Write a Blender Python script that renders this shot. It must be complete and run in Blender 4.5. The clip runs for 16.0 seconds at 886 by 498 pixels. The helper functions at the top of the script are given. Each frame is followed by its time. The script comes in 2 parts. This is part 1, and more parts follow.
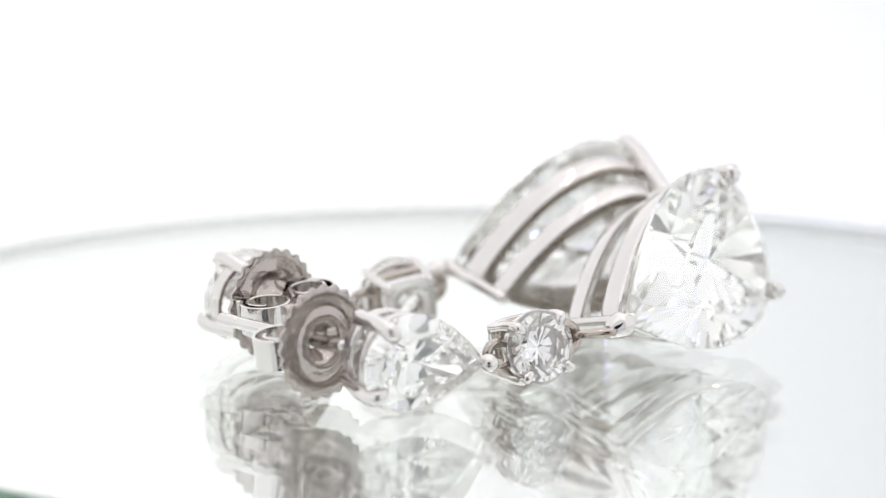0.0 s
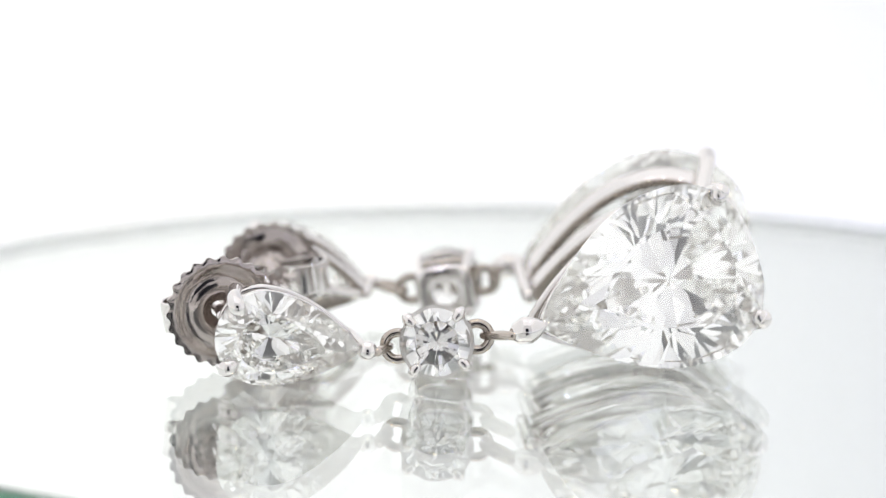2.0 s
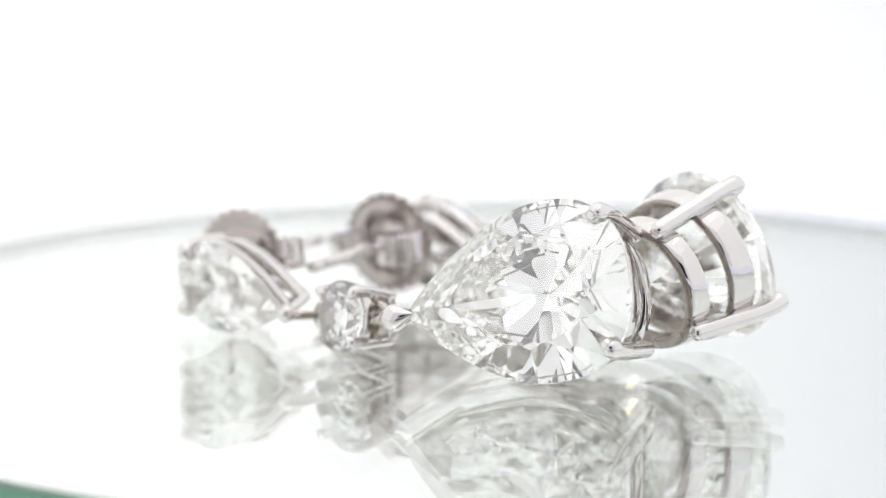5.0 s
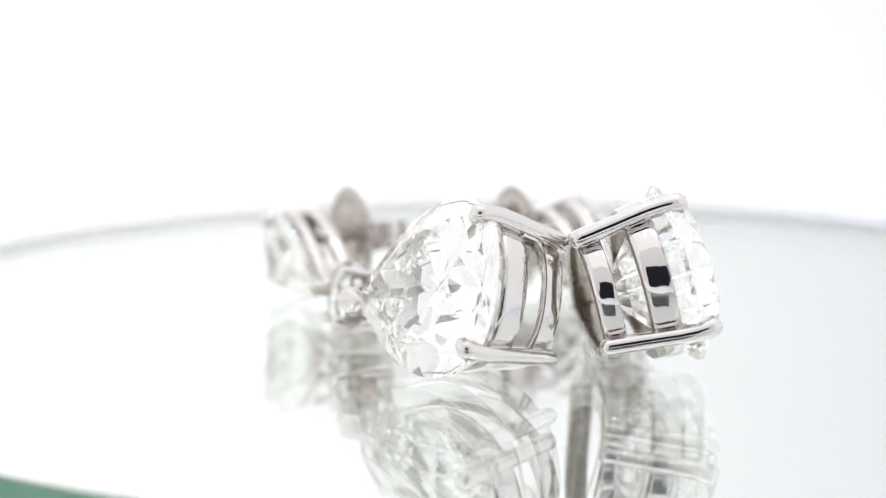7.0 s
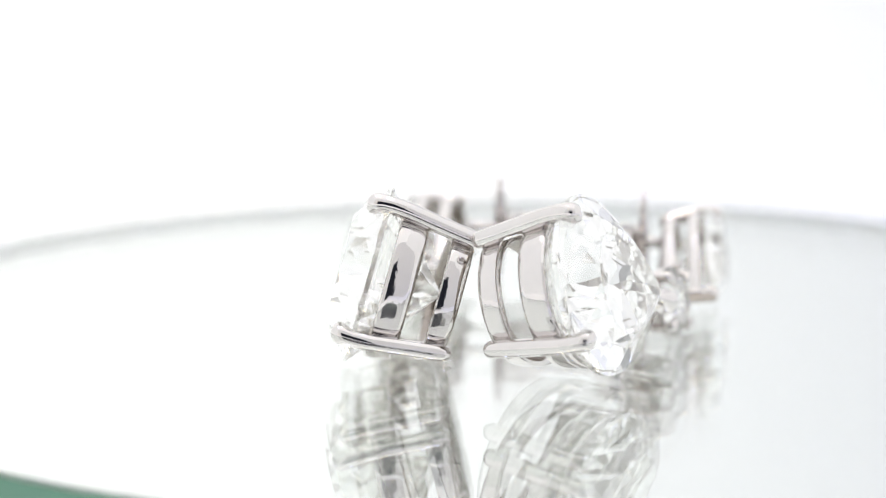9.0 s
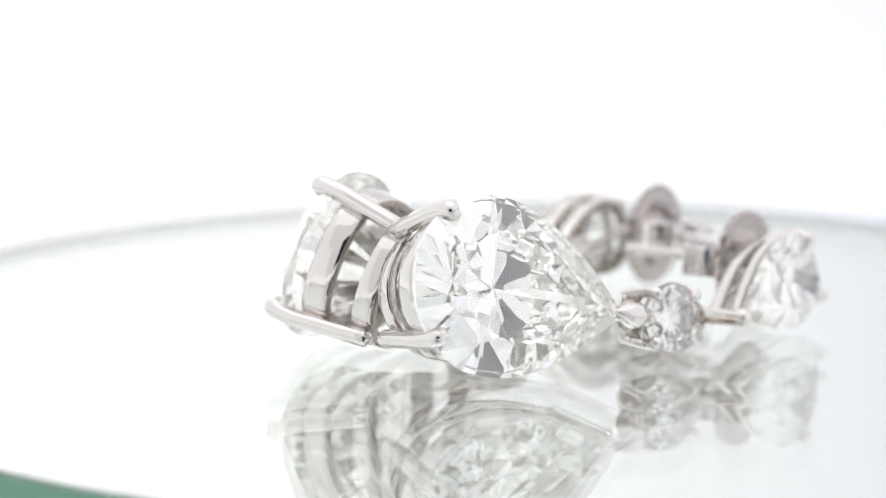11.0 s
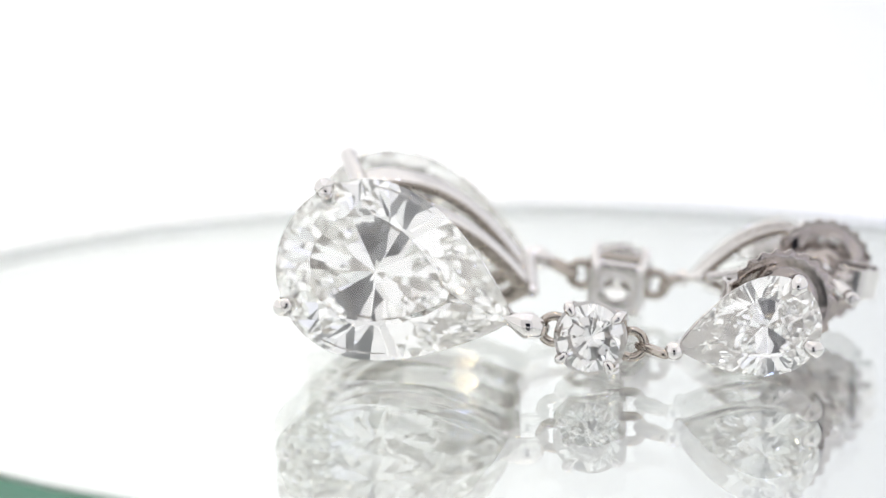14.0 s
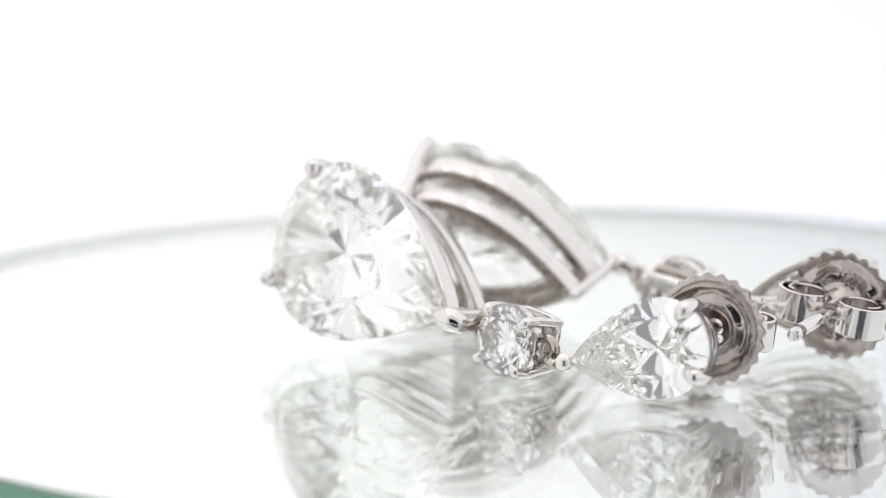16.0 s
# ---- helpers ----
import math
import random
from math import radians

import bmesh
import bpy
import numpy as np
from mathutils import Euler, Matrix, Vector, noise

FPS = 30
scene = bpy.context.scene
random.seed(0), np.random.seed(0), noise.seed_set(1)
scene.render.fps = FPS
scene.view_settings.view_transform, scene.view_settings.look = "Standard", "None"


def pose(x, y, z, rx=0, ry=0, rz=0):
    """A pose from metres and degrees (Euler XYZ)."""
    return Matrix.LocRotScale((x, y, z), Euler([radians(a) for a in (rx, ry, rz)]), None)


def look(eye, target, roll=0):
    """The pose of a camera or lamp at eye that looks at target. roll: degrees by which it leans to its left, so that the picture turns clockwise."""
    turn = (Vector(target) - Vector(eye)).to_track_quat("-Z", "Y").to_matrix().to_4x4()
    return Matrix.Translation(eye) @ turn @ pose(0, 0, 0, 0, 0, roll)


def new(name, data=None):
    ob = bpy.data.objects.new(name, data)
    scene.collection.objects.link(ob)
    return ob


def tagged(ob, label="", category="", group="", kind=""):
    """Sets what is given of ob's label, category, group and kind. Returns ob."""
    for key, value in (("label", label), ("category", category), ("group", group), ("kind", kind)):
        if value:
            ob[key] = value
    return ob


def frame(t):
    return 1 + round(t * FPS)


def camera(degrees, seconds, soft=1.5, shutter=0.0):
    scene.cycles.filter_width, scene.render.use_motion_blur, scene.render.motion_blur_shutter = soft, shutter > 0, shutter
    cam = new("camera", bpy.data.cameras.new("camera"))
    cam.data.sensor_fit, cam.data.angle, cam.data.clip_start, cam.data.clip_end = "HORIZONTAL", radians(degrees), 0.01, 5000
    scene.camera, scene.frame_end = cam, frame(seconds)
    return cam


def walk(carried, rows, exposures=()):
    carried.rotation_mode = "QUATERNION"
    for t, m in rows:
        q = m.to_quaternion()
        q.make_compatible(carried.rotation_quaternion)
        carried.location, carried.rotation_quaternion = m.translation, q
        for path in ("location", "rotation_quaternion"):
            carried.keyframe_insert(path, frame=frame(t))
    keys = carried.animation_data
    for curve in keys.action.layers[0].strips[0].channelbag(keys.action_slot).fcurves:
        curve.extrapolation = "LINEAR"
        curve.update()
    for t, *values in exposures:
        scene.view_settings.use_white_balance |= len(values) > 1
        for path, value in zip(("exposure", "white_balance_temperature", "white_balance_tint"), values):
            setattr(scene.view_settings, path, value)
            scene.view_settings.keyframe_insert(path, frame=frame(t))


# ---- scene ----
# ---- camera ----
cam = camera(13.889, 16.0, soft=1.0)
EYE = Vector((0.0, -0.210, 0.04736))
AIM = EYE + Vector((-0.0223, 0.9806, -0.1948))
cam.data.dof.use_dof = True
cam.data.dof.focus_distance = 0.2045
cam.data.dof.aperture_fstop = 29.0
scene.cycles.max_bounces = 40  # light runs long ways inside a cut stone
scene.cycles.transmission_bounces = 40
scene.cycles.glossy_bounces = 40
VIEW = look(EYE, AIM, 0.16)
walk(cam, [(0.0, VIEW), (16.0, VIEW)])

# ---- light: a luminous white photo box, its front panel open round the lens ----
world = bpy.data.worlds.new("world")
scene.world = world
world.use_nodes = True
world.node_tree.nodes["Background"].inputs[0].default_value = (0.020, 0.021, 0.030, 1)
world.node_tree.nodes["Background"].inputs[1].default_value = 1.0


def material(name):
    m = bpy.data.materials.new(name)
    m.use_nodes = True
    nt = m.node_tree
    return m, nt, nt.nodes["Principled BSDF"]


def node(nt, kind, **inputs):
    n = nt.nodes.new(kind)
    for k, v in inputs.items():
        n.inputs[k.replace("_", " ")].default_value = v
    return n


def glow(name, colour, strength, far_colour=None, reach=(-0.055, 0.075)):
    """A backlit diffuser cloth; far_colour: the light's fade along x, painted into its glow."""
    m, nt, b = material(name)
    b.inputs["Base Color"].default_value = (0.35, 0.35, 0.35, 1)
    b.inputs["Roughness"].default_value = 0.9
    b.inputs["Emission Strength"].default_value = strength
    co = nt.nodes.new("ShaderNodeTexCoord")
    cloth = node(nt, "ShaderNodeTexNoise", Scale=9.0, Detail=2.0)
    nt.links.new(co.outputs["Object"], cloth.inputs["Vector"])
    mix = nt.nodes.new("ShaderNodeMix")
    mix.data_type = "RGBA"
    mix.inputs["A"].default_value = (*colour, 1)
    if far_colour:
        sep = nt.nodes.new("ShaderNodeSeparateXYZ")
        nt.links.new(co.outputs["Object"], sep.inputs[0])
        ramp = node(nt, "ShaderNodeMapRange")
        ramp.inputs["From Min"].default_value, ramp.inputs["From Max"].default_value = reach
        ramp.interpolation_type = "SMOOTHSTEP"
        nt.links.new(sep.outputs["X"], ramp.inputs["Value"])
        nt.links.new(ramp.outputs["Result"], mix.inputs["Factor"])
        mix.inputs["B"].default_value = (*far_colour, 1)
    else:
        ramp = node(nt, "ShaderNodeMapRange")
        ramp.inputs["To Max"].default_value = 0.5
        nt.links.new(cloth.outputs["Fac"], ramp.inputs["Value"])
        nt.links.new(ramp.outputs["Result"], mix.inputs["Factor"])
        mix.inputs["B"].default_value = tuple(c * 0.96 for c in colour) + (1,)
    nt.links.new(mix.outputs["Result"], b.inputs["Emission Color"])
    return m


# backdrop and floor carry the light's bluish fade to the right in their colour
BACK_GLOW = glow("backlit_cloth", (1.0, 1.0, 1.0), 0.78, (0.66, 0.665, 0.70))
SIDE_GLOW = glow("side_diffuser", (0.99, 1.0, 1.0), 0.70)
TOP_GLOW = glow("top_diffuser", (1.0, 1.0, 1.0), 0.88)
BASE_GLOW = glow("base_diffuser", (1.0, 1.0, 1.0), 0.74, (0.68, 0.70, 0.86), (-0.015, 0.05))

# ---- materials ----


def white_cloth():
    m, nt, b = material("white_cloth")
    b.inputs["Base Color"].default_value = (0.74, 0.735, 0.73, 1)
    b.inputs["Roughness"].default_value = 0.9
    n = node(nt, "ShaderNodeTexNoise", Scale=400.0)
    bump = node(nt, "ShaderNodeBump", Strength=0.2)
    nt.links.new(n.outputs["Fac"], bump.inputs["Height"])
    nt.links.new(bump.outputs["Normal"], b.inputs["Normal"])
    return m


def white_gold(name, colour, rough, relief):
    m, nt, b = material(name)
    b.inputs["Metallic"].default_value = 1.0
    co = nt.nodes.new("ShaderNodeTexCoord")
    tone = node(nt, "ShaderNodeTexNoise", Scale=700.0, Detail=3.0)
    nt.links.new(co.outputs["Object"], tone.inputs["Vector"])
    mix = nt.nodes.new("ShaderNodeMix")
    mix.data_type = "RGBA"
    mix.inputs["A"].default_value = (*colour, 1)
    mix.inputs["B"].default_value = tuple(c * 0.9 for c in colour) + (1,)
    nt.links.new(tone.outputs["Fac"], mix.inputs["Factor"])
    nt.links.new(mix.outputs["Result"], b.inputs["Base Color"])
    wear = node(nt, "ShaderNodeMapRange")
    wear.inputs["To Min"].default_value, wear.inputs["To Max"].default_value = rough * 0.6, rough * 1.5
    nt.links.new(tone.outputs["Fac"], wear.inputs["Value"])
    nt.links.new(wear.outputs["Result"], b.inputs["Roughness"])
    grain = node(nt, "ShaderNodeTexNoise", Scale=2600.0, Detail=2.0)
    nt.links.new(co.outputs["Object"], grain.inputs["Vector"])
    bump = node(nt, "ShaderNodeBump", Strength=relief, Distance=0.00006)
    nt.links.new(grain.outputs["Fac"], bump.inputs["Height"])
    nt.links.new(bump.outputs["Normal"], b.inputs["Normal"])
    return m


def diamond():
    """Colourless stone: clear, of high index."""
    m = bpy.data.materials.new("diamond")
    m.use_nodes = True
    nt = m.node_tree
    nt.nodes.clear()
    out = nt.nodes.new("ShaderNodeOutputMaterial")
    n = node(nt, "ShaderNodeBsdfGlass", Color=(0.999, 0.999, 0.996, 1), Roughness=0.0, IOR=2.42)
    nt.links.new(n.outputs[0], out.inputs[0])
    return m


def plate_glass(name, mirror):
    """Clear glass; mirror: the share that a thin coating throws back."""
    m, nt, b = material(name)
    b.inputs["Base Color"].default_value = (0.975, 0.995, 0.985, 1)
    b.inputs["Transmission Weight"].default_value = 1.0
    b.inputs["IOR"].default_value = 1.52
    b.inputs["Roughness"].default_value = 0.0
    if mirror:
        coat = node(nt, "ShaderNodeBsdfGlossy", Color=(0.93, 0.945, 0.925, 1), Roughness=0.0)
        mix = node(nt, "ShaderNodeMixShader", Fac=mirror)
        nt.links.new(b.outputs[0], mix.inputs[1])
        nt.links.new(coat.outputs[0], mix.inputs[2])
        nt.links.new(mix.outputs[0], nt.nodes["Material Output"].inputs[0])
    return m


def edge_glass():
    m, nt, b = material("ground_green_edge")
    co = nt.nodes.new("ShaderNodeTexCoord")
    n = node(nt, "ShaderNodeTexNoise", Scale=350.0, Detail=4.0)
    nt.links.new(co.outputs["Object"], n.inputs["Vector"])
    mix = nt.nodes.new("ShaderNodeMix")
    mix.data_type = "RGBA"
    mix.inputs["A"].default_value = (0.20, 0.42, 0.31, 1)
    mix.inputs["B"].default_value = (0.25, 0.48, 0.365, 1)
    nt.links.new(n.outputs["Fac"], mix.inputs["Factor"])
    nt.links.new(mix.outputs["Result"], b.inputs["Base Color"])
    b.inputs["Roughness"].default_value = 0.35
    glim = nt.nodes.new("ShaderNodeBsdfTranslucent")  # light wanders through the ground rim
    nt.links.new(mix.outputs["Result"], glim.inputs["Color"])
    both = node(nt, "ShaderNodeMixShader", Fac=0.4)
    nt.links.new(b.outputs[0], both.inputs[1])
    nt.links.new(glim.outputs[0], both.inputs[2])
    nt.links.new(both.outputs[0], nt.nodes["Material Output"].inputs[0])
    return m


def ground_rim():
    """The inner side of the rim: matt ground glass."""
    m, nt, b = material("ground_rim")
    b.inputs["Base Color"].default_value = (0.93, 0.97, 0.95, 1)
    b.inputs["Transmission Weight"].default_value = 1.0
    b.inputs["IOR"].default_value = 1.52
    b.inputs["Roughness"].default_value = 0.6
    return m


CLOTH = white_cloth()
GOLD = white_gold("polished_white_gold", (0.77, 0.74, 0.728), 0.06, 0.12)
# a darker gold for the link rings and the round stone's basket side
LINK_GOLD = white_gold("dark_white_gold", (0.50, 0.45, 0.405), 0.10, 0.15)
BACK_GOLD = white_gold("stamped_white_gold", (0.50, 0.45, 0.425), 0.12, 0.30)
INNER_GOLD = white_gold("rough_dark_white_gold", (0.40, 0.355, 0.315), 0.25, 0.35)
DIAMOND = diamond()
LINT = material("lint")[0]
LINT.node_tree.nodes["Principled BSDF"].inputs["Base Color"].default_value = (0.55, 0.53, 0.5, 1)
PLATE = plate_glass("plate_glass", 0.0)
PLATE_BACK = plate_glass("coated_underside", 0.86)
EDGE = edge_glass()
RIM = ground_rim()

# ---- mesh helpers: shapes are in millimetres ----
MM = 0.001


def part(name, bm, mat, parent=None, label="", smooth=True, base=Vector((0, 0, 0))):
    """Links a bmesh in millimetres as one mesh object under a thing or a part."""
    bmesh.ops.recalc_face_normals(bm, faces=bm.faces)
    for v in bm.verts:
        v.co = (v.co - base) * MM
    me = bpy.data.meshes.new(name)
    bm.to_mesh(me)
    bm.free()
    me.materials.append(mat)
    for p in me.polygons:
        p.use_smooth = smooth
    if smooth:
        me.set_sharp_from_angle(angle=radians(40))
    ob = new(name, me)
    if parent:
        ob.parent = parent
    if label:
        ob["label"] = label
    return ob


def tube(points, radii, sides=14, closed=False, up=None, flat=1.0, blunt=False):
    """A swept bar through points; flat squeezes its section along the up direction; round ends."""
    bm = bmesh.new()
    pts = [Vector(p) for p in points]
    if not hasattr(radii, "__len__"):
        radii = [radii] * len(pts)
    radii = list(radii)
    n = len(pts)
    if not closed:
        a, b = (pts[0] - pts[1]).normalized(), (pts[-1] - pts[-2]).normalized()
        r0, r1 = radii[0], radii[-1]
        arc = [(math.sin(radians(q)), math.cos(radians(q))) for q in (28, 52, 70, 84)]
        if blunt:
            arc = [(0.12, 0.96), (0.2, 0.84), (0.24, 0.5)]
        pts = [pts[0] + a * r0 * h for h, w in reversed(arc)] + pts + [pts[-1] + b * r1 * h for h, w in arc]
        radii = [r0 * w for h, w in reversed(arc)] + radii + [r1 * w for h, w in arc]
        n = len(pts)
    rings = []
    side = None
    for i, p in enumerate(pts):
        q0 = pts[i - 1] if (i or closed) else p
        q1 = pts[(i + 1) % n] if (i < n - 1 or closed) else p
        d = (q1 - q0).normalized()
        if up is not None:
            s = d.cross(up)
            s = s.normalized() if s.length > 1e-5 else side
        elif side is None:
            s = d.orthogonal().normalized()
        else:
            s = (side - d * side.dot(d)).normalized()
        side = s
        w = s.cross(d).normalized()
        rings.append([bm.verts.new(p + (s * math.cos(t) + w * math.sin(t) * flat) * radii[i])
                      for t in (2 * math.pi * k / sides for k in range(sides))])
    m = n if closed else n - 1
    for i in range(m):
        a, b = rings[i], rings[(i + 1) % n]
        for k in range(sides):
            bm.faces.new((a[k], a[(k + 1) % sides], b[(k + 1) % sides], b[k]))
    if not closed:
        bm.faces.new(rings[0])
        bm.faces.new(rings[-1])
    return bm


def flowing(points, steps=5):
    """A smooth line through points."""
    P = [Vector(p) for p in points]
    P = [P[0] * 2 - P[1]] + P + [P[-1] * 2 - P[-2]]
    out = []
    for p, q, r, w in zip(P, P[1:], P[2:], P[3:]):
        for i in range(steps):
            t = i / steps
            out.append((q * 2 + (r - p) * t + (p * 2 - q * 5 + r * 4 - w) * t * t + (q * 3 - p - r * 3 + w) * t ** 3) / 2)
    return out + [P[-2]]


def band(inner, outer, z0, z1, place, lean=1.0, sides=20):
    """A closed strip of metal between two outlines, from z0 to z1, its section a rounded box; lean scales its lower edge."""
    bm = bmesh.new()
    rows = []
    n = len(inner)
    hz = (z1 - z0) / 2
    for a, b in zip(inner, outer):
        mid, d = (a + b) / 2, (b - a) / 2
        row = []
        for i in range(sides):
            t = 2 * math.pi * (i + 0.5) / sides
            c, q = math.cos(t), math.sin(t)
            f = (abs(c) ** 4.5 + abs(q) ** 4.5) ** (-1 / 4.5)
            z = z0 + hz + hz * q * f
            k = lean + (1 - lean) * (z - z0) / (z1 - z0)
            p = (mid + d * c * f) * k
            row.append(bm.verts.new(place @ Vector((p.x, p.y, z))))
        rows.append(row)
    for i in range(n):
        a, b = rows[i], rows[(i + 1) % n]
        for k in range(sides):
            bm.faces.new((a[k], a[(k + 1) % sides], b[(k + 1) % sides], b[k]))
    return bm


def join(*bms):
    """Several bmeshes as one."""
    out = bms[0]
    for b in bms[1:]:
        made = [out.verts.new(v.co) for v in b.verts]
        b.verts.index_update()
        for f in b.faces:
            out.faces.new([made[v.index] for v in f.verts])
        b.free()
    return out


# ---- cut stones ----


def pear_outline(a, head, wing, full=2.0, n=96):
    """A pear's girdle: rounded head (the fuller the squarer) of length head and half-width a, two wings that meet in a point at x = wing."""
    top = []
    m = n // 2
    for i in range(m // 2):
        q = (i / (m // 2)) ** 0.9
        top.append(Vector((wing * (1 - q), a * (0.8 * math.sin(math.pi / 2 * q) + 0.2 * math.sqrt(q * (2 - q))), 0)))
    for i in range(m - m // 2 + 1):
        t = math.pi / 2 * i / (m - m // 2)
        top.append(Vector((-head * math.sin(t) ** (2 / full), a * math.cos(t) ** (2 / full), 0)))
    return top + [Vector((p.x, -p.y, 0)) for p in reversed(top[1:-1])]


def round_outline(r, n=64):
    return [Vector((r * math.cos(2 * math.pi * i / n), r * math.sin(2 * math.pi * i / n), 0)) for i in range(n)]


def squared(a, n=64):
    """A square with rounded corners of half-width a."""
    out = []
    for i in range(n):
        t = 2 * math.pi * i / n
        c, q = math.cos(t), math.sin(t)
        f = a * (abs(c) ** 5 + abs(q) ** 5) ** -0.2
        out.append(Vector((c * f, q * f, 0)))
    return out


def brilliant(outline, centre, mains, crown, depth, girdle, table=0.56, lower=None, keel=None):
    """A brilliant cut: a prism of the outline, cut by the planes of table, bezels, stars, upper and lower girdle facets and pavilion."""
    bm = bmesh.new()
    lo = [bm.verts.new((p.x, p.y, -depth * 1.1)) for p in outline]
    hi = [bm.verts.new((p.x, p.y, crown * 1.1)) for p in outline]
    n = len(outline)
    for i in range(n):
        bm.faces.new((lo[i], lo[(i + 1) % n], hi[(i + 1) % n], hi[i]))
    bm.faces.new(hi)
    bm.faces.new(list(reversed(lo)))
    C = Vector((centre, 0, 0))

    def cut(point, normal):
        geom = bm.verts[:] + bm.edges[:] + bm.faces[:]
        bmesh.ops.bisect_plane(bm, geom=geom, dist=1e-5, plane_co=point, plane_no=normal, clear_outer=True)
        rim = [e for e in bm.edges if len(e.link_faces) == 1]
        if rim:
            bmesh.ops.contextual_create(bm, geom=rim)

    def at(angle):
        """Point and tangent of the girdle in a direction from the centre."""
        best = None
        want = Vector((math.cos(radians(angle)), math.sin(radians(angle)), 0))
        for i, p in enumerate(outline):
            d = (p - C).normalized()
            s = d.dot(want)
            if best is None or s > best[0]:
                best = (s, i)
        i = best[1]
        return outline[i], (outline[(i + 1) % n] - outline[i - 1]).normalized()

    def slope(angle, z0, apex, x=None):
        p, t = at(angle)
        a = Vector((p.x, p.y, z0))
        nrm = t.cross(Vector((C.x if x is None else x, C.y, apex)) - a).normalized()
        if nrm.dot(a - C + Vector((0, 0, z0))) < 0:
            nrm = -nrm
        cut(a, nrm)

    g = girdle / 2
    cut(Vector((0, 0, crown)), Vector((0, 0, 1)))
    k = len(mains)
    for i, m in enumerate(mains):
        nxt = mains[(i + 1) % k] + (360 if i == k - 1 else 0)
        slope(m, g, g + crown / (1 - table))
        for q in (0.27, 0.73):
            slope(m + (nxt - m) * q, g, g + crown * 1.13 / (1 - table))
        p, t = at((m + nxt) / 2)
        d = p - C
        inner = C + d * (table * 1.03) + Vector((0, 0, crown))
        outer = C + d * 0.8 + Vector((0, 0, g + crown * 0.60))
        nrm = t.cross(outer - inner).normalized()
        cut(inner, nrm if nrm.z > 0 else -nrm)
    rng = random.Random(len(mains))  # random facet tilts, added to the shape for more sparkle
    low = lower or mains
    k = len(low)
    for i, m in enumerate(low):
        nxt = low[(i + 1) % k] + (360 if i == k - 1 else 0)
        halves = [(0, rng.uniform(0.994, 1.006)), (0.27, 1.01), (0.73, 1.01)]
        for q, deeper in halves + ([(0.5, 1.06)] if keel else []):
            w = (m + (nxt - m) * q) % 360
            if keel and min(w, 360 - w) < 62:
                slope(w, -g, -depth * 0.93 * deeper * rng.uniform(0.985, 1.02), keel * rng.uniform(0.5, 1.6))
            else:
                slope(w, -g, -depth * deeper)
    return bm


def frame_of(top, low, tip, out, back, sink):
    """The pose of a stone from its two head prongs and its tip: x to the tip, z out of the table."""
    top, low, tip = Vector(top), Vector(low), Vector(tip)
    mid = (top + low) / 2
    u = (tip - mid).normalized()
    v = (top - low).normalized()
    n = u.cross(v).normalized()
    if n.dot(Vector(out)) < 0:
        n = -n
    y = n.cross(u)
    m = Matrix((u, y, n)).transposed().to_4x4()
    m.translation = mid + u * back - n * sink
    return m


# ---- the earrings ----
PEAR_MAINS = [11, 27, 46, 68, 97, 136, 180, 224, 263, 292, 314, 333, 349]
PEAR_LOWER = [5, 13, 22, 33, 46, 62, 84, 114, 147, 180, 213, 246, 276, 298, 314, 327, 338, 347, 355]
ROUND_MAINS = [22.5 + 45 * i for i in range(8)]


def moved(bm, m):
    bmesh.ops.transform(bm, matrix=m, verts=bm.verts)
    return bm


def claw(foot, girdle_at, over, r, m):
    """A prong: a rounded bar from its foot to the girdle, bent over the crown."""
    foot, girdle_at, over = Vector(foot), Vector(girdle_at), Vector(over)
    bend = girdle_at.lerp(over, 0.35) + Vector((0, 0, r * 0.55))
    pts = flowing([foot, foot.lerp(girdle_at, 0.45), foot.lerp(girdle_at, 0.85), bend, over])
    n = len(pts) - 1
    swell = [r * (1 + 0.12 * math.exp(-((i / n - 0.8) / 0.14) ** 2)) * (1 - 0.12 * max(0.0, i / n - 0.85) / 0.15) for i in range(n + 1)]
    return moved(tube(pts, swell, 16), m)


def pear_setting(owner, base, m, a, head, wing, full, depth, rails, prong, hook, stone_label, name):
    """A pear stone in its basket: stone, rails, two head prongs."""
    outline = pear_outline(a, head, wing, full)
    b = brilliant(outline, 0.06 * wing, PEAR_MAINS, a * 0.33, a * 0.86, a * 0.05, 0.56, PEAR_LOWER, 0.3 * wing)
    part(name, moved(b, m), DIAMOND, owner, stone_label, smooth=False, base=base)
    for z0, z1, kx, ky, thick in rails:
        kt = kx + (1 - kx) * 0.75
        o = [Vector((p.x * (kt if p.x > 0 else kx), p.y * ky, 0)) for p in outline]
        i = [Vector((p.x * ((kt if p.x > 0 else kx) - thick / a), p.y * (ky - thick / a), 0)) for p in outline]
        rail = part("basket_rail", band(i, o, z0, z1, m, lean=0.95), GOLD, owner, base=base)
        rail.data.materials.append(INNER_GOLD)  # the underside and the inside get a darker, rougher gold
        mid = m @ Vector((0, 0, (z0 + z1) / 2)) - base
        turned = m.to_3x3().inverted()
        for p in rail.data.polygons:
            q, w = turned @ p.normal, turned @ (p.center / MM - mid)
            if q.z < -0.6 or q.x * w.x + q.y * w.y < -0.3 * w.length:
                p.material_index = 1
    for s in (1, -1):
        c, sn = -head * 0.5 ** (1 / full), a * 0.5 ** (1 / full) * s
        part("prong", claw((c * 0.86, sn * 0.86, -depth), (c * 1.03, sn * 1.03, 0.0), (c * hook, sn * hook, a * 0.15), prong, m), GOLD, owner, base=base)


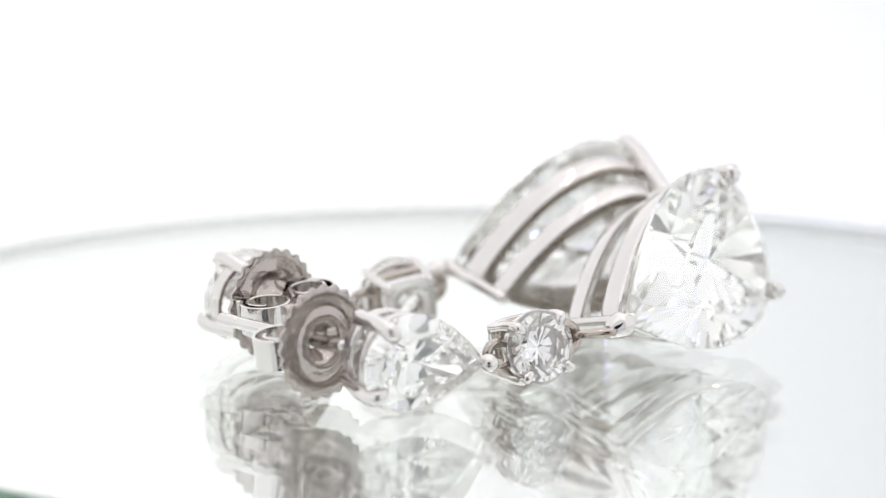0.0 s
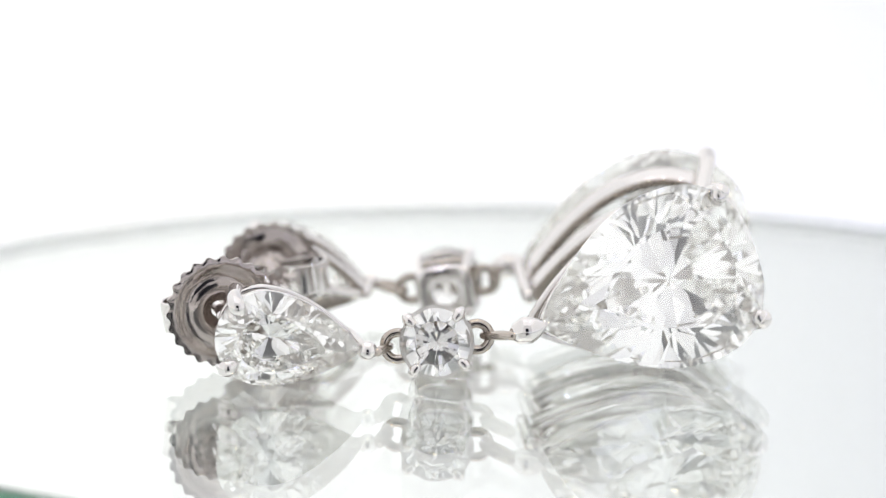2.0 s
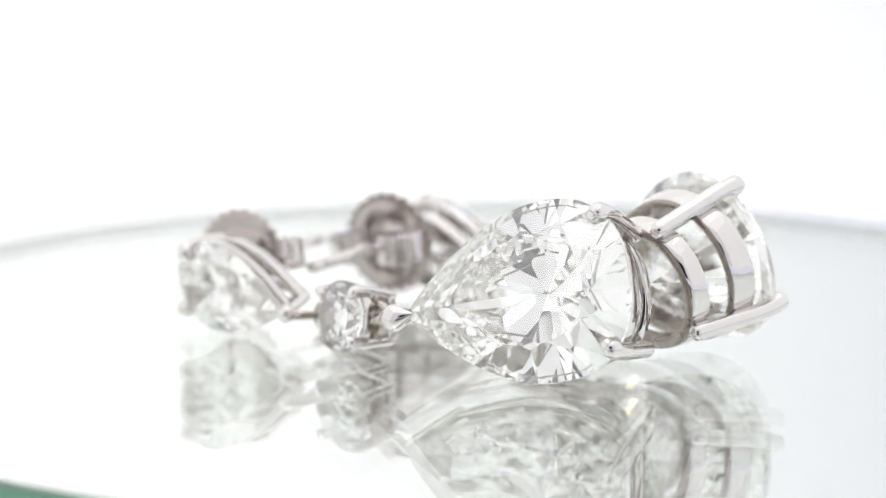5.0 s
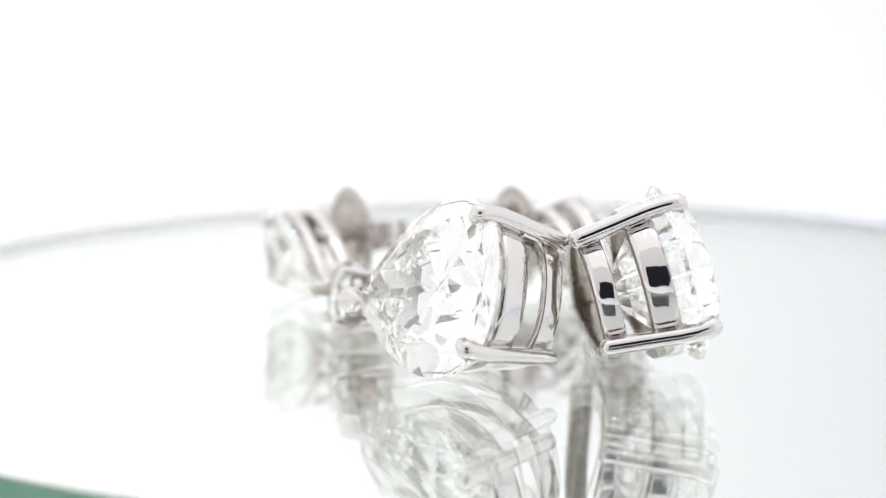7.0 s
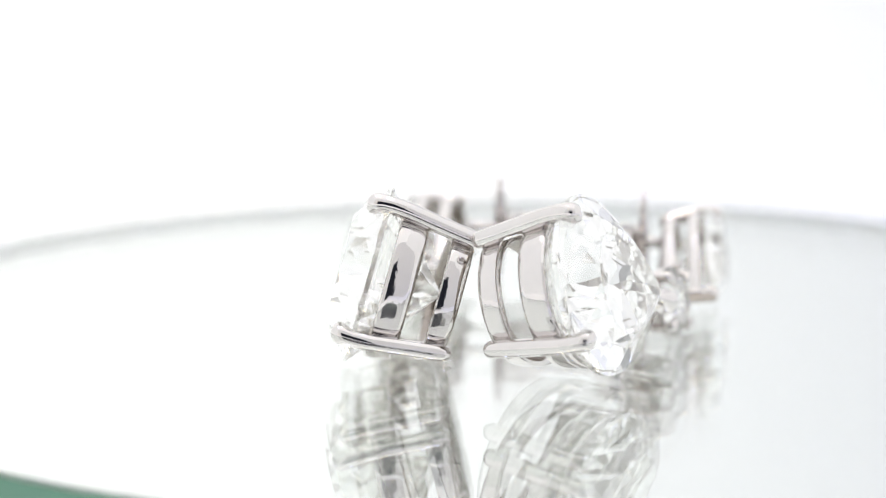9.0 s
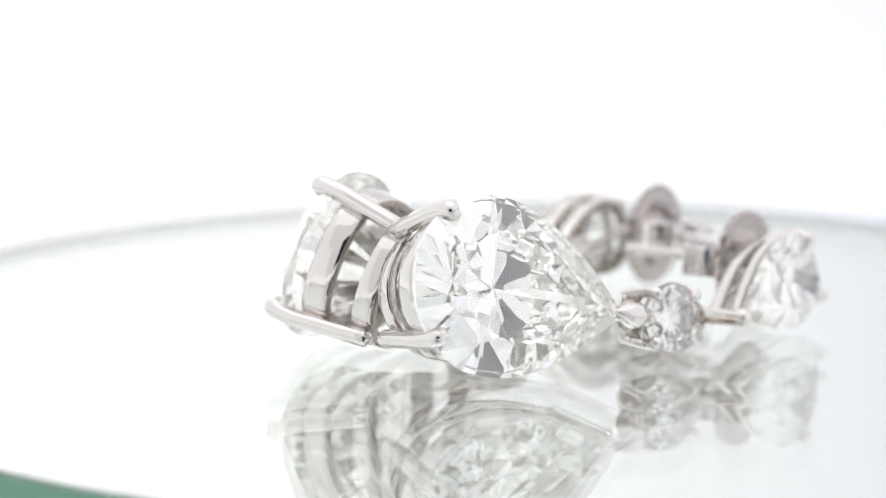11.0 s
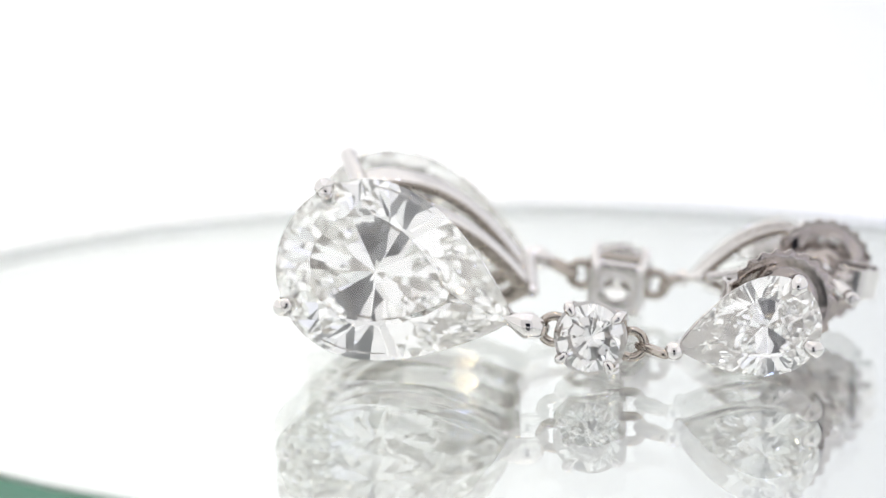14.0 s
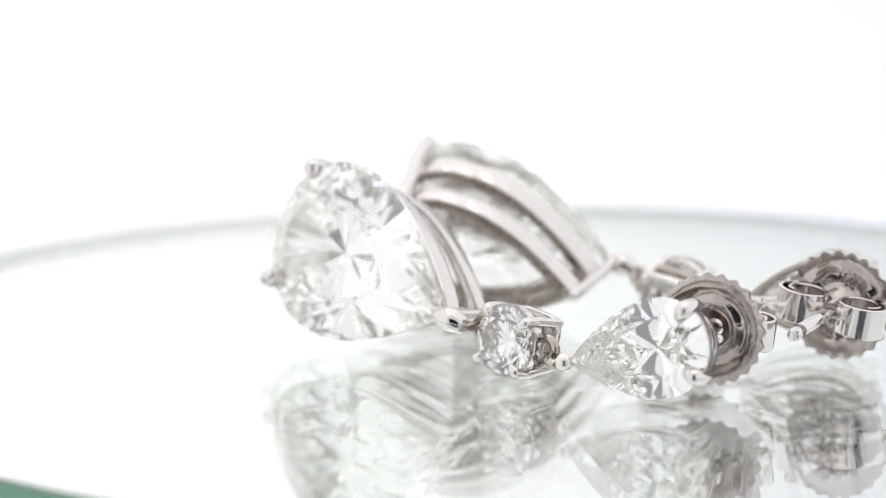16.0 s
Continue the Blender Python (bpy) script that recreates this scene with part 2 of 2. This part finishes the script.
def ring_link(centre, axis_a, axis_b, ra, rb, wire, sides=28):
    pts = [Vector(centre) + Vector(axis_a) * ra * math.cos(t) + Vector(axis_b) * rb * math.sin(t)
           for t in (2 * math.pi * i / sides for i in range(sides))]
    return tube(pts, wire, 10, closed=True)


def serrated_disc(r, teeth, thick):
    """The toothed disc of a friction back, dished round its hole."""
    bm = bmesh.new()
    prof = [(0.5, -0.75), (0.75, -0.55), (1.0, -0.1), (1.25, 0.12), (1.5, 0.16), (1.8, 0.0), (2.05, -0.1), (2.35, -0.02), (r - 0.45, 0.05), (r - 0.25, 0.06), (r, 0.02)]
    n = teeth * 6
    rows = {1: [], -1: []}
    for side in (1, -1):
        for rr, z in prof:
            row = []
            for i in range(n):
                t = 2 * math.pi * i / n
                q = rr
                if rr == r:
                    q = rr + 0.11 * math.cos(teeth * t)
                petal = 0.07 * math.cos(6 * t) if side < 0 and 0.9 < rr < 2.1 else 0
                row.append(bm.verts.new((q * math.cos(t), q * math.sin(t), z + petal + side * thick / 2)))
            rows[side].append(row)
        for a, b in zip(rows[side], rows[side][1:]):
            for i in range(n):
                bm.faces.new((a[i], a[(i + 1) % n], b[(i + 1) % n], b[i]))
    for k in (0, -1):
        a, b = rows[1][k], rows[-1][k]
        for i in range(n):
            bm.faces.new((a[i], a[(i + 1) % n], b[(i + 1) % n], b[i]))
    return bm


def scroll(side, width, thick):
    """One rolled ear of a friction back: a strip that curls from the disc back to the post."""
    pts = [(2.75 * side, -0.12), (2.6 * side, -0.2)]
    for i in range(45):
        t = radians(-55 + 470 * i / 44)
        r = 1.36 - 0.62 * max(0.0, (i - 20) / 24)
        pts.append(((1.78 + r * math.cos(t)) * side, -1.5 - r * math.sin(t)))
    bm = bmesh.new()
    rows = []
    P = [Vector((x, 0, z)) for x, z in pts]
    for i, p in enumerate(P):
        d = (P[min(i + 1, len(P) - 1)] - P[max(i - 1, 0)]).normalized()
        w = Vector((d.z, 0, -d.x)) * thick / 2
        h = Vector((0, width / 2, 0))
        e = Vector((0, thick * 0.25, 0))
        rows.append([bm.verts.new(c) for c in (p - w - h + e, p - w * 0.5 - h, p + w * 0.5 - h, p + w - h + e, p + w + h - e, p + w * 0.5 + h, p - w * 0.5 + h, p - w + h - e)])
    for a, b in zip(rows, rows[1:]):
        for k in range(8):
            bm.faces.new((a[k], a[(k + 1) % 8], b[(k + 1) % 8], b[k]))
    bm.faces.new(rows[0])
    bm.faces.new(rows[-1])
    return bm


def earring(label, out, head, cap, big, stud, drop, gem, gem_up, back_at, turn, base, post_tip):
    """A drop earring lying on its side: pear pendant, round link, pear stud, post and friction back."""
    base = Vector(base)
    root = new("drop_earring")
    root.location = base * MM
    tagged(root, label, "earring", "pair of diamond drop earrings")
    # pendant
    m = frame_of(*big, out, 3.75, 0.45)
    pear_setting(root, base, m, 5.15, *head, 5.2, ((-2.6, -0.9, 0.93, 0.90, 0.62), (-5.35, -4.0, 0.83, 0.78, 0.8)), 0.52, 0.94, "large colourless pear-cut diamond", "pear_diamond")
    tip = claw((8.3, 0, -5.1), (9.3, 0, -0.2), (9.2, 0, 0.1), 0.42, m)
    part("tip_post", tip, GOLD, root, base=base)
    spine = [(8.6 + cap - cap * i / 16, 0, 0.36 * math.sin(math.pi / 2 * i / 16)) for i in range(17)]
    leaf = tube(spine, [0.06 + 0.72 * math.sin(math.pi * (0.18 + 0.82 * i / 16) ** 0.62) ** 1.15 for i in range(17)], 24, up=Vector((0, 0, 1)))
    part("tip_cap", moved(leaf, m), GOLD, root, "pointed polished cap over the pear's tip", base=base)
    end_big = m @ Vector((9.15 + cap, 0, -0.1))
    # stud
    s = Matrix.Translation((0, 0, drop)) @ frame_of(*stud, out, 2.15, 0.25)
    pear_setting(root, base, s, 2.8, 2.75, 5.6, 2.0, 2.6, ((-1.15, -0.45, 0.98, 0.96, 0.34), (-2.75, -1.9, 0.90, 0.86, 0.45)), 0.46, 0.80, "pear-cut diamond of the ear stud", "stud_diamond")
    bead = bmesh.new()
    bmesh.ops.create_uvsphere(bead, u_segments=18, v_segments=12, radius=0.56, matrix=Matrix.Translation((5.9, 0, 0.1)))
    part("tip_bead", moved(bead, s), GOLD, root, base=base)
    part("tip_post", claw((5.1, 0, -2.6), (5.75, 0, -0.2), (5.6, 0, 0.1), 0.3, s), GOLD, root, base=base)
    bar = tube([(-2.2, 0, -2.95), (0, 0, -2.95), (4.5, 0, -2.95)], 0.3, 12)
    part("gallery_bar", moved(bar, s), GOLD, root, base=base)
    end_stud = s @ Vector((6.5, 0, 0.0))
    foot = s @ Vector((-1.3, 0, -2.9))
    hole = Vector(back_at)
    away = (hole - Vector(post_tip)).normalized()
    side = s.to_3x3() @ Vector((1, 0, 0))
    side = (side - away * side.dot(away)).normalized()
    k = Matrix((side, away.cross(side), away)).transposed().to_4x4()
    k.translation = hole
    reach = (foot - hole).length
    post = tube([(0, 0, reach), (0, 0, 0), (0, 0, -6.9), (0, 0, -7.05), (0, 0, -7.2), (0, 0, -8.4)], [0.38, 0.38, 0.38, 0.31, 0.38, 0.38], 16, blunt=True)
    part("post", moved(post, k), GOLD, root, base=base)
    # friction back
    k = k @ Matrix.Rotation(radians(turn), 4, "Z")
    disc = part("back_disc", moved(serrated_disc(3.12, 23, 0.22), k), BACK_GOLD, root, "serrated friction back disc", base=base)
    if out[0] < 0:  # only this back shows a mark
        mark = bmesh.new()
        for x, w, y in ((-0.62, 0.16, 1.95), (-0.3, 0.22, 2.0), (0.08, 0.12, 2.0), (0.4, 0.26, 1.95)):
            at = Matrix.Translation((x, y, -0.2)) @ Matrix.Diagonal((w, 0.42, 0.14, 1))
            bmesh.ops.create_cube(mark, size=1.0, matrix=at)
        part("stamped_mark", moved(mark, k), GOLD, disc, "illegible raised stamp", smooth=False, base=base)
    for side in (1, -1):
        part("scroll", moved(scroll(side, 1.8, 0.2), k), GOLD, disc, "rolled ear of the friction back", base=base)
    # round link
    c = Vector(gem)
    along = (end_big - end_stud).normalized()
    n = Vector(gem_up)
    n = (n - along * n.dot(along)).normalized()
    r = Matrix((along, n.cross(along), n)).transposed().to_4x4()
    r.translation = c - n * 0.3
    part("round_diamond", moved(brilliant(round_outline(2.12), 0, ROUND_MAINS, 0.66, 1.93, 0.1), r), DIAMOND, root, "round brilliant-cut diamond", smooth=False, base=base)
    o = round_outline(1.0, 64)
    part("collar", band([p * 1.74 for p in o], [p * 2.04 for p in o], -0.7, -0.15, r), GOLD, root, base=base)
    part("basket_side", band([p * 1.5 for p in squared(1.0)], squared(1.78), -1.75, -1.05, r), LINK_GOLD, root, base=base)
    part("base_plate", band([p * 0.8 for p in o], squared(1.72), -2.75, -2.2, r), GOLD, root, "square base plate with a round hole", base=base)
    for q in range(4):
        t = radians(45 + 90 * q)
        e = Vector((math.cos(t), math.sin(t), 0))
        part("prong", claw(e * 1.85 + Vector((0, 0, -2.7)), e * 2.24 + Vector((0, 0, 0.0)), e * 1.8 + Vector((0, 0, 0.5)), 0.3, r), GOLD, root, base=base)
    # links on both sides of the round stone
    for end, sgn in ((end_big, 1), (end_stud, -1)):
        d = along * sgn
        lug = r @ Vector((2.25 * sgn, 0, -0.85))
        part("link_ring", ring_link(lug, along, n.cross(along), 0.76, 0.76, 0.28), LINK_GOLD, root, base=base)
        far = lug + d * 0.55
        half = (end - far) / 2
        half_len = max(half.length, 0.5)
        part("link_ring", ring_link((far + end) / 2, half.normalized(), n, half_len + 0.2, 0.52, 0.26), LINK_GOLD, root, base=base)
    return root


LEFT = earring("white gold drop earring with pear and round diamonds, lying on glass", (-1, 0, 0.25), (4.8, 9.1, 2.4), 1.65,
               ((-5.24, -11.10, 10.12), (-6.73, -13.35, 2.85), (-10.60, -0.08, 3.24)),
               ((-11.92, 16.72, 5.42), (-11.38, 17.55, 1.22), (-10.67, 9.25, 2.15)), -0.22,
               (-10.05, 5.35, 2.32), (-1.0, 0.0, 0.17), (-6.49, 17.56, 3.39), 18, (-7.0, -8.0, 0), (1.96, 19.33, 3.34))
RIGHT = earring("matching white gold drop earring with pear and round diamonds", (1, 0, 0.25), (5.15, 9.1, 2.0), 1.85,
                ((5.46, -11.18, 10.58), (7.10, -13.68, 3.10), (8.70, 0.45, 3.08)),
                ((7.63, 16.21, 5.87), (8.06, 17.17, 1.48), (9.37, 9.10, 1.82)), 0.0,
                (8.30, 4.2, 2.23), (1.0, 0.0, 0.12), (3.57, 15.04, 3.45), -20, (6.5, -8.0, 0), (-4.6, 13.36, 3.28))

# ---- the glass turntable ----


def turntable(r, thick):
    root = new("glass_turntable")
    root.location = (-0.18 * MM, 3.29 * MM, -thick * MM)  # the plate sits a little off its axle
    tagged(root, "round clear plate-glass turntable with a green ground edge", "turntable")
    low = Vector((0, 0, -thick))
    bm = bmesh.new()
    n = 192
    prof = [(r - 0.35, -thick), (r - 0.02, -thick + 0.3), (r - 0.02, -0.3), (r - 0.35, 0)]
    rows = [[bm.verts.new((q * math.cos(2 * math.pi * i / n), q * math.sin(2 * math.pi * i / n), z)) for i in range(n)] for q, z in prof]
    for a, b in zip(rows, rows[1:]):
        for i in range(n):
            bm.faces.new((a[i], a[(i + 1) % n], b[(i + 1) % n], b[i]))
    bm.faces.new(rows[0])
    bm.faces.new(rows[-1])
    plate = part("glass_plate", bm, PLATE, root, smooth=False, base=low)
    plate.data.materials.append(PLATE_BACK)
    plate.data.materials.append(RIM)
    for p in plate.data.polygons:
        if p.normal.z < -0.99:
            p.material_index = 1
        elif p.normal.z < 0.99:
            p.material_index = 2
    o = round_outline(r, n)
    part("ground_edge", band(o, [p * ((r + 0.25) / r) for p in o], -thick + 0.1, -0.1, Matrix.Identity(4)), EDGE, root, "green ground glass edge", base=low)
    return root


TABLE = turntable(43.6, 3.5)


def dust(count, reach):
    """A few lint specks on the glass."""
    rng = random.Random(4)
    bm = bmesh.new()
    for i in range(count):
        r, t = reach * math.sqrt(rng.random()), rng.random() * 6.283
        size = rng.uniform(0.025, 0.05)
        m = Matrix.Translation((r * math.cos(t), r * math.sin(t), size * 0.3)) @ Matrix.Rotation(rng.random() * 6, 4, "Z") @ Matrix.Diagonal((size * rng.uniform(1, 4), size, size * 0.5, 1))
        bmesh.ops.create_icosphere(bm, subdivisions=1, radius=1.0, matrix=m)
    return tagged(part("dust", bm, LINT, smooth=False), "sparse grey lint specks on the glass plate", "dust", kind="stuff")


DUST = dust(9, 38)

# ---- the photo box ----


def panel(name, corners, thick, mat, label):
    """A flat panel with thickness, its inner face on the corners (metres)."""
    bm = bmesh.new()
    c = [Vector(p) for p in corners]
    nrm = (c[1] - c[0]).cross(c[3] - c[0]).normalized() * thick
    a = [bm.verts.new(p) for p in c]
    b = [bm.verts.new(p - nrm) for p in c]
    bm.faces.new(a)
    bm.faces.new(list(reversed(b)))
    for i in range(4):
        bm.faces.new((a[i], b[i], b[(i + 1) % 4], a[(i + 1) % 4]))
    bmesh.ops.scale(bm, vec=(1000, 1000, 1000), verts=bm.verts)
    ob = part(name, bm, mat, smooth=False)
    return tagged(ob, label, "light box", kind="structure")


X, Y0, Y1, Z0, Z1 = 0.20, -0.25, 0.34, -0.0045, 0.36
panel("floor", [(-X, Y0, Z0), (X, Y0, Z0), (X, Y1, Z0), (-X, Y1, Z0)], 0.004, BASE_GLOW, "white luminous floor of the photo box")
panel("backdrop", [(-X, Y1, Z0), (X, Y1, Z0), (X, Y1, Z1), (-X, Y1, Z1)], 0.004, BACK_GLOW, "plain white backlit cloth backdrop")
panel("wall_west", [(-X, Y0, Z0), (-X, Y1, Z0), (-X, Y1, Z1), (-X, Y0, Z1)], 0.004, SIDE_GLOW, "white diffuser side of the photo box")
panel("wall_east", [(X, Y1, Z0), (X, Y0, Z0), (X, Y0, Z1), (X, Y1, Z1)], 0.004, SIDE_GLOW, "white diffuser side of the photo box")
panel("ceiling", [(-X, Y1, Z1), (X, Y1, Z1), (X, Y0, Z1), (-X, Y0, Z1)], 0.004, TOP_GLOW, "white diffuser top of the photo box")


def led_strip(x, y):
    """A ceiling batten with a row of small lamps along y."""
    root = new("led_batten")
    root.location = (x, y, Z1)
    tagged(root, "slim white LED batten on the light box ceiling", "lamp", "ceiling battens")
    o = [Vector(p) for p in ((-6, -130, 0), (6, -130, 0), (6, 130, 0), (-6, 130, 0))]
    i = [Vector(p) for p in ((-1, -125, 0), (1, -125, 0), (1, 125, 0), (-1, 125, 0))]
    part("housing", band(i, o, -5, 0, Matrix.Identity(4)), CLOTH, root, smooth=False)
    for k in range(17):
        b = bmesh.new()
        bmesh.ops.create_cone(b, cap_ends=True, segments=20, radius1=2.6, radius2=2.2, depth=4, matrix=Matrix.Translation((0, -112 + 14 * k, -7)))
        part("led", b, COOL if k % 2 else WARM, root, "glowing lamp, tinted for coloured fire in the stones")
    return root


# amber and blue tints stand in for the coloured fire of the stones
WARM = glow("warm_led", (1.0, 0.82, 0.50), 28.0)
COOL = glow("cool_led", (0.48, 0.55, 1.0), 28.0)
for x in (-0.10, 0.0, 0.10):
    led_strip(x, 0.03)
# front: cloth panels round the opening for the lens, through which the dark room shows
HX, HZ0, HZ1 = 0.070, 0.002, 0.14
for x0, x1, z0, z1 in ((-X, -HX, Z0, Z1), (HX, X, Z0, Z1), (-HX, HX, Z0, HZ0), (-HX, HX, HZ1, Z1)):
    panel("wall_south", [(x1, Y0, z0), (x0, Y0, z0), (x0, Y0, z1), (x1, Y0, z1)], 0.004, CLOTH, "white cloth front of the photo box")


# ---- what turns ----
def angle(t):
    """Turn of the table at t seconds, in degrees; 0 at 8 s."""
    return -(15.472 * (t - 8) + 0.00415 * (t - 8) ** 2)


def motions():
    for thing, axle in ((LEFT, 0.0), (RIGHT, 0.0), (TABLE, 2.0), (DUST, 2.0)):
        hub = Matrix.Translation((0, axle * MM, 0))
        start = hub.inverted() @ Matrix.Translation(thing.location)
        walk(thing, [(k * 0.5, hub @ Matrix.Rotation(radians(angle(k * 0.5)), 4, "Z") @ start) for k in range(33)])


motions()
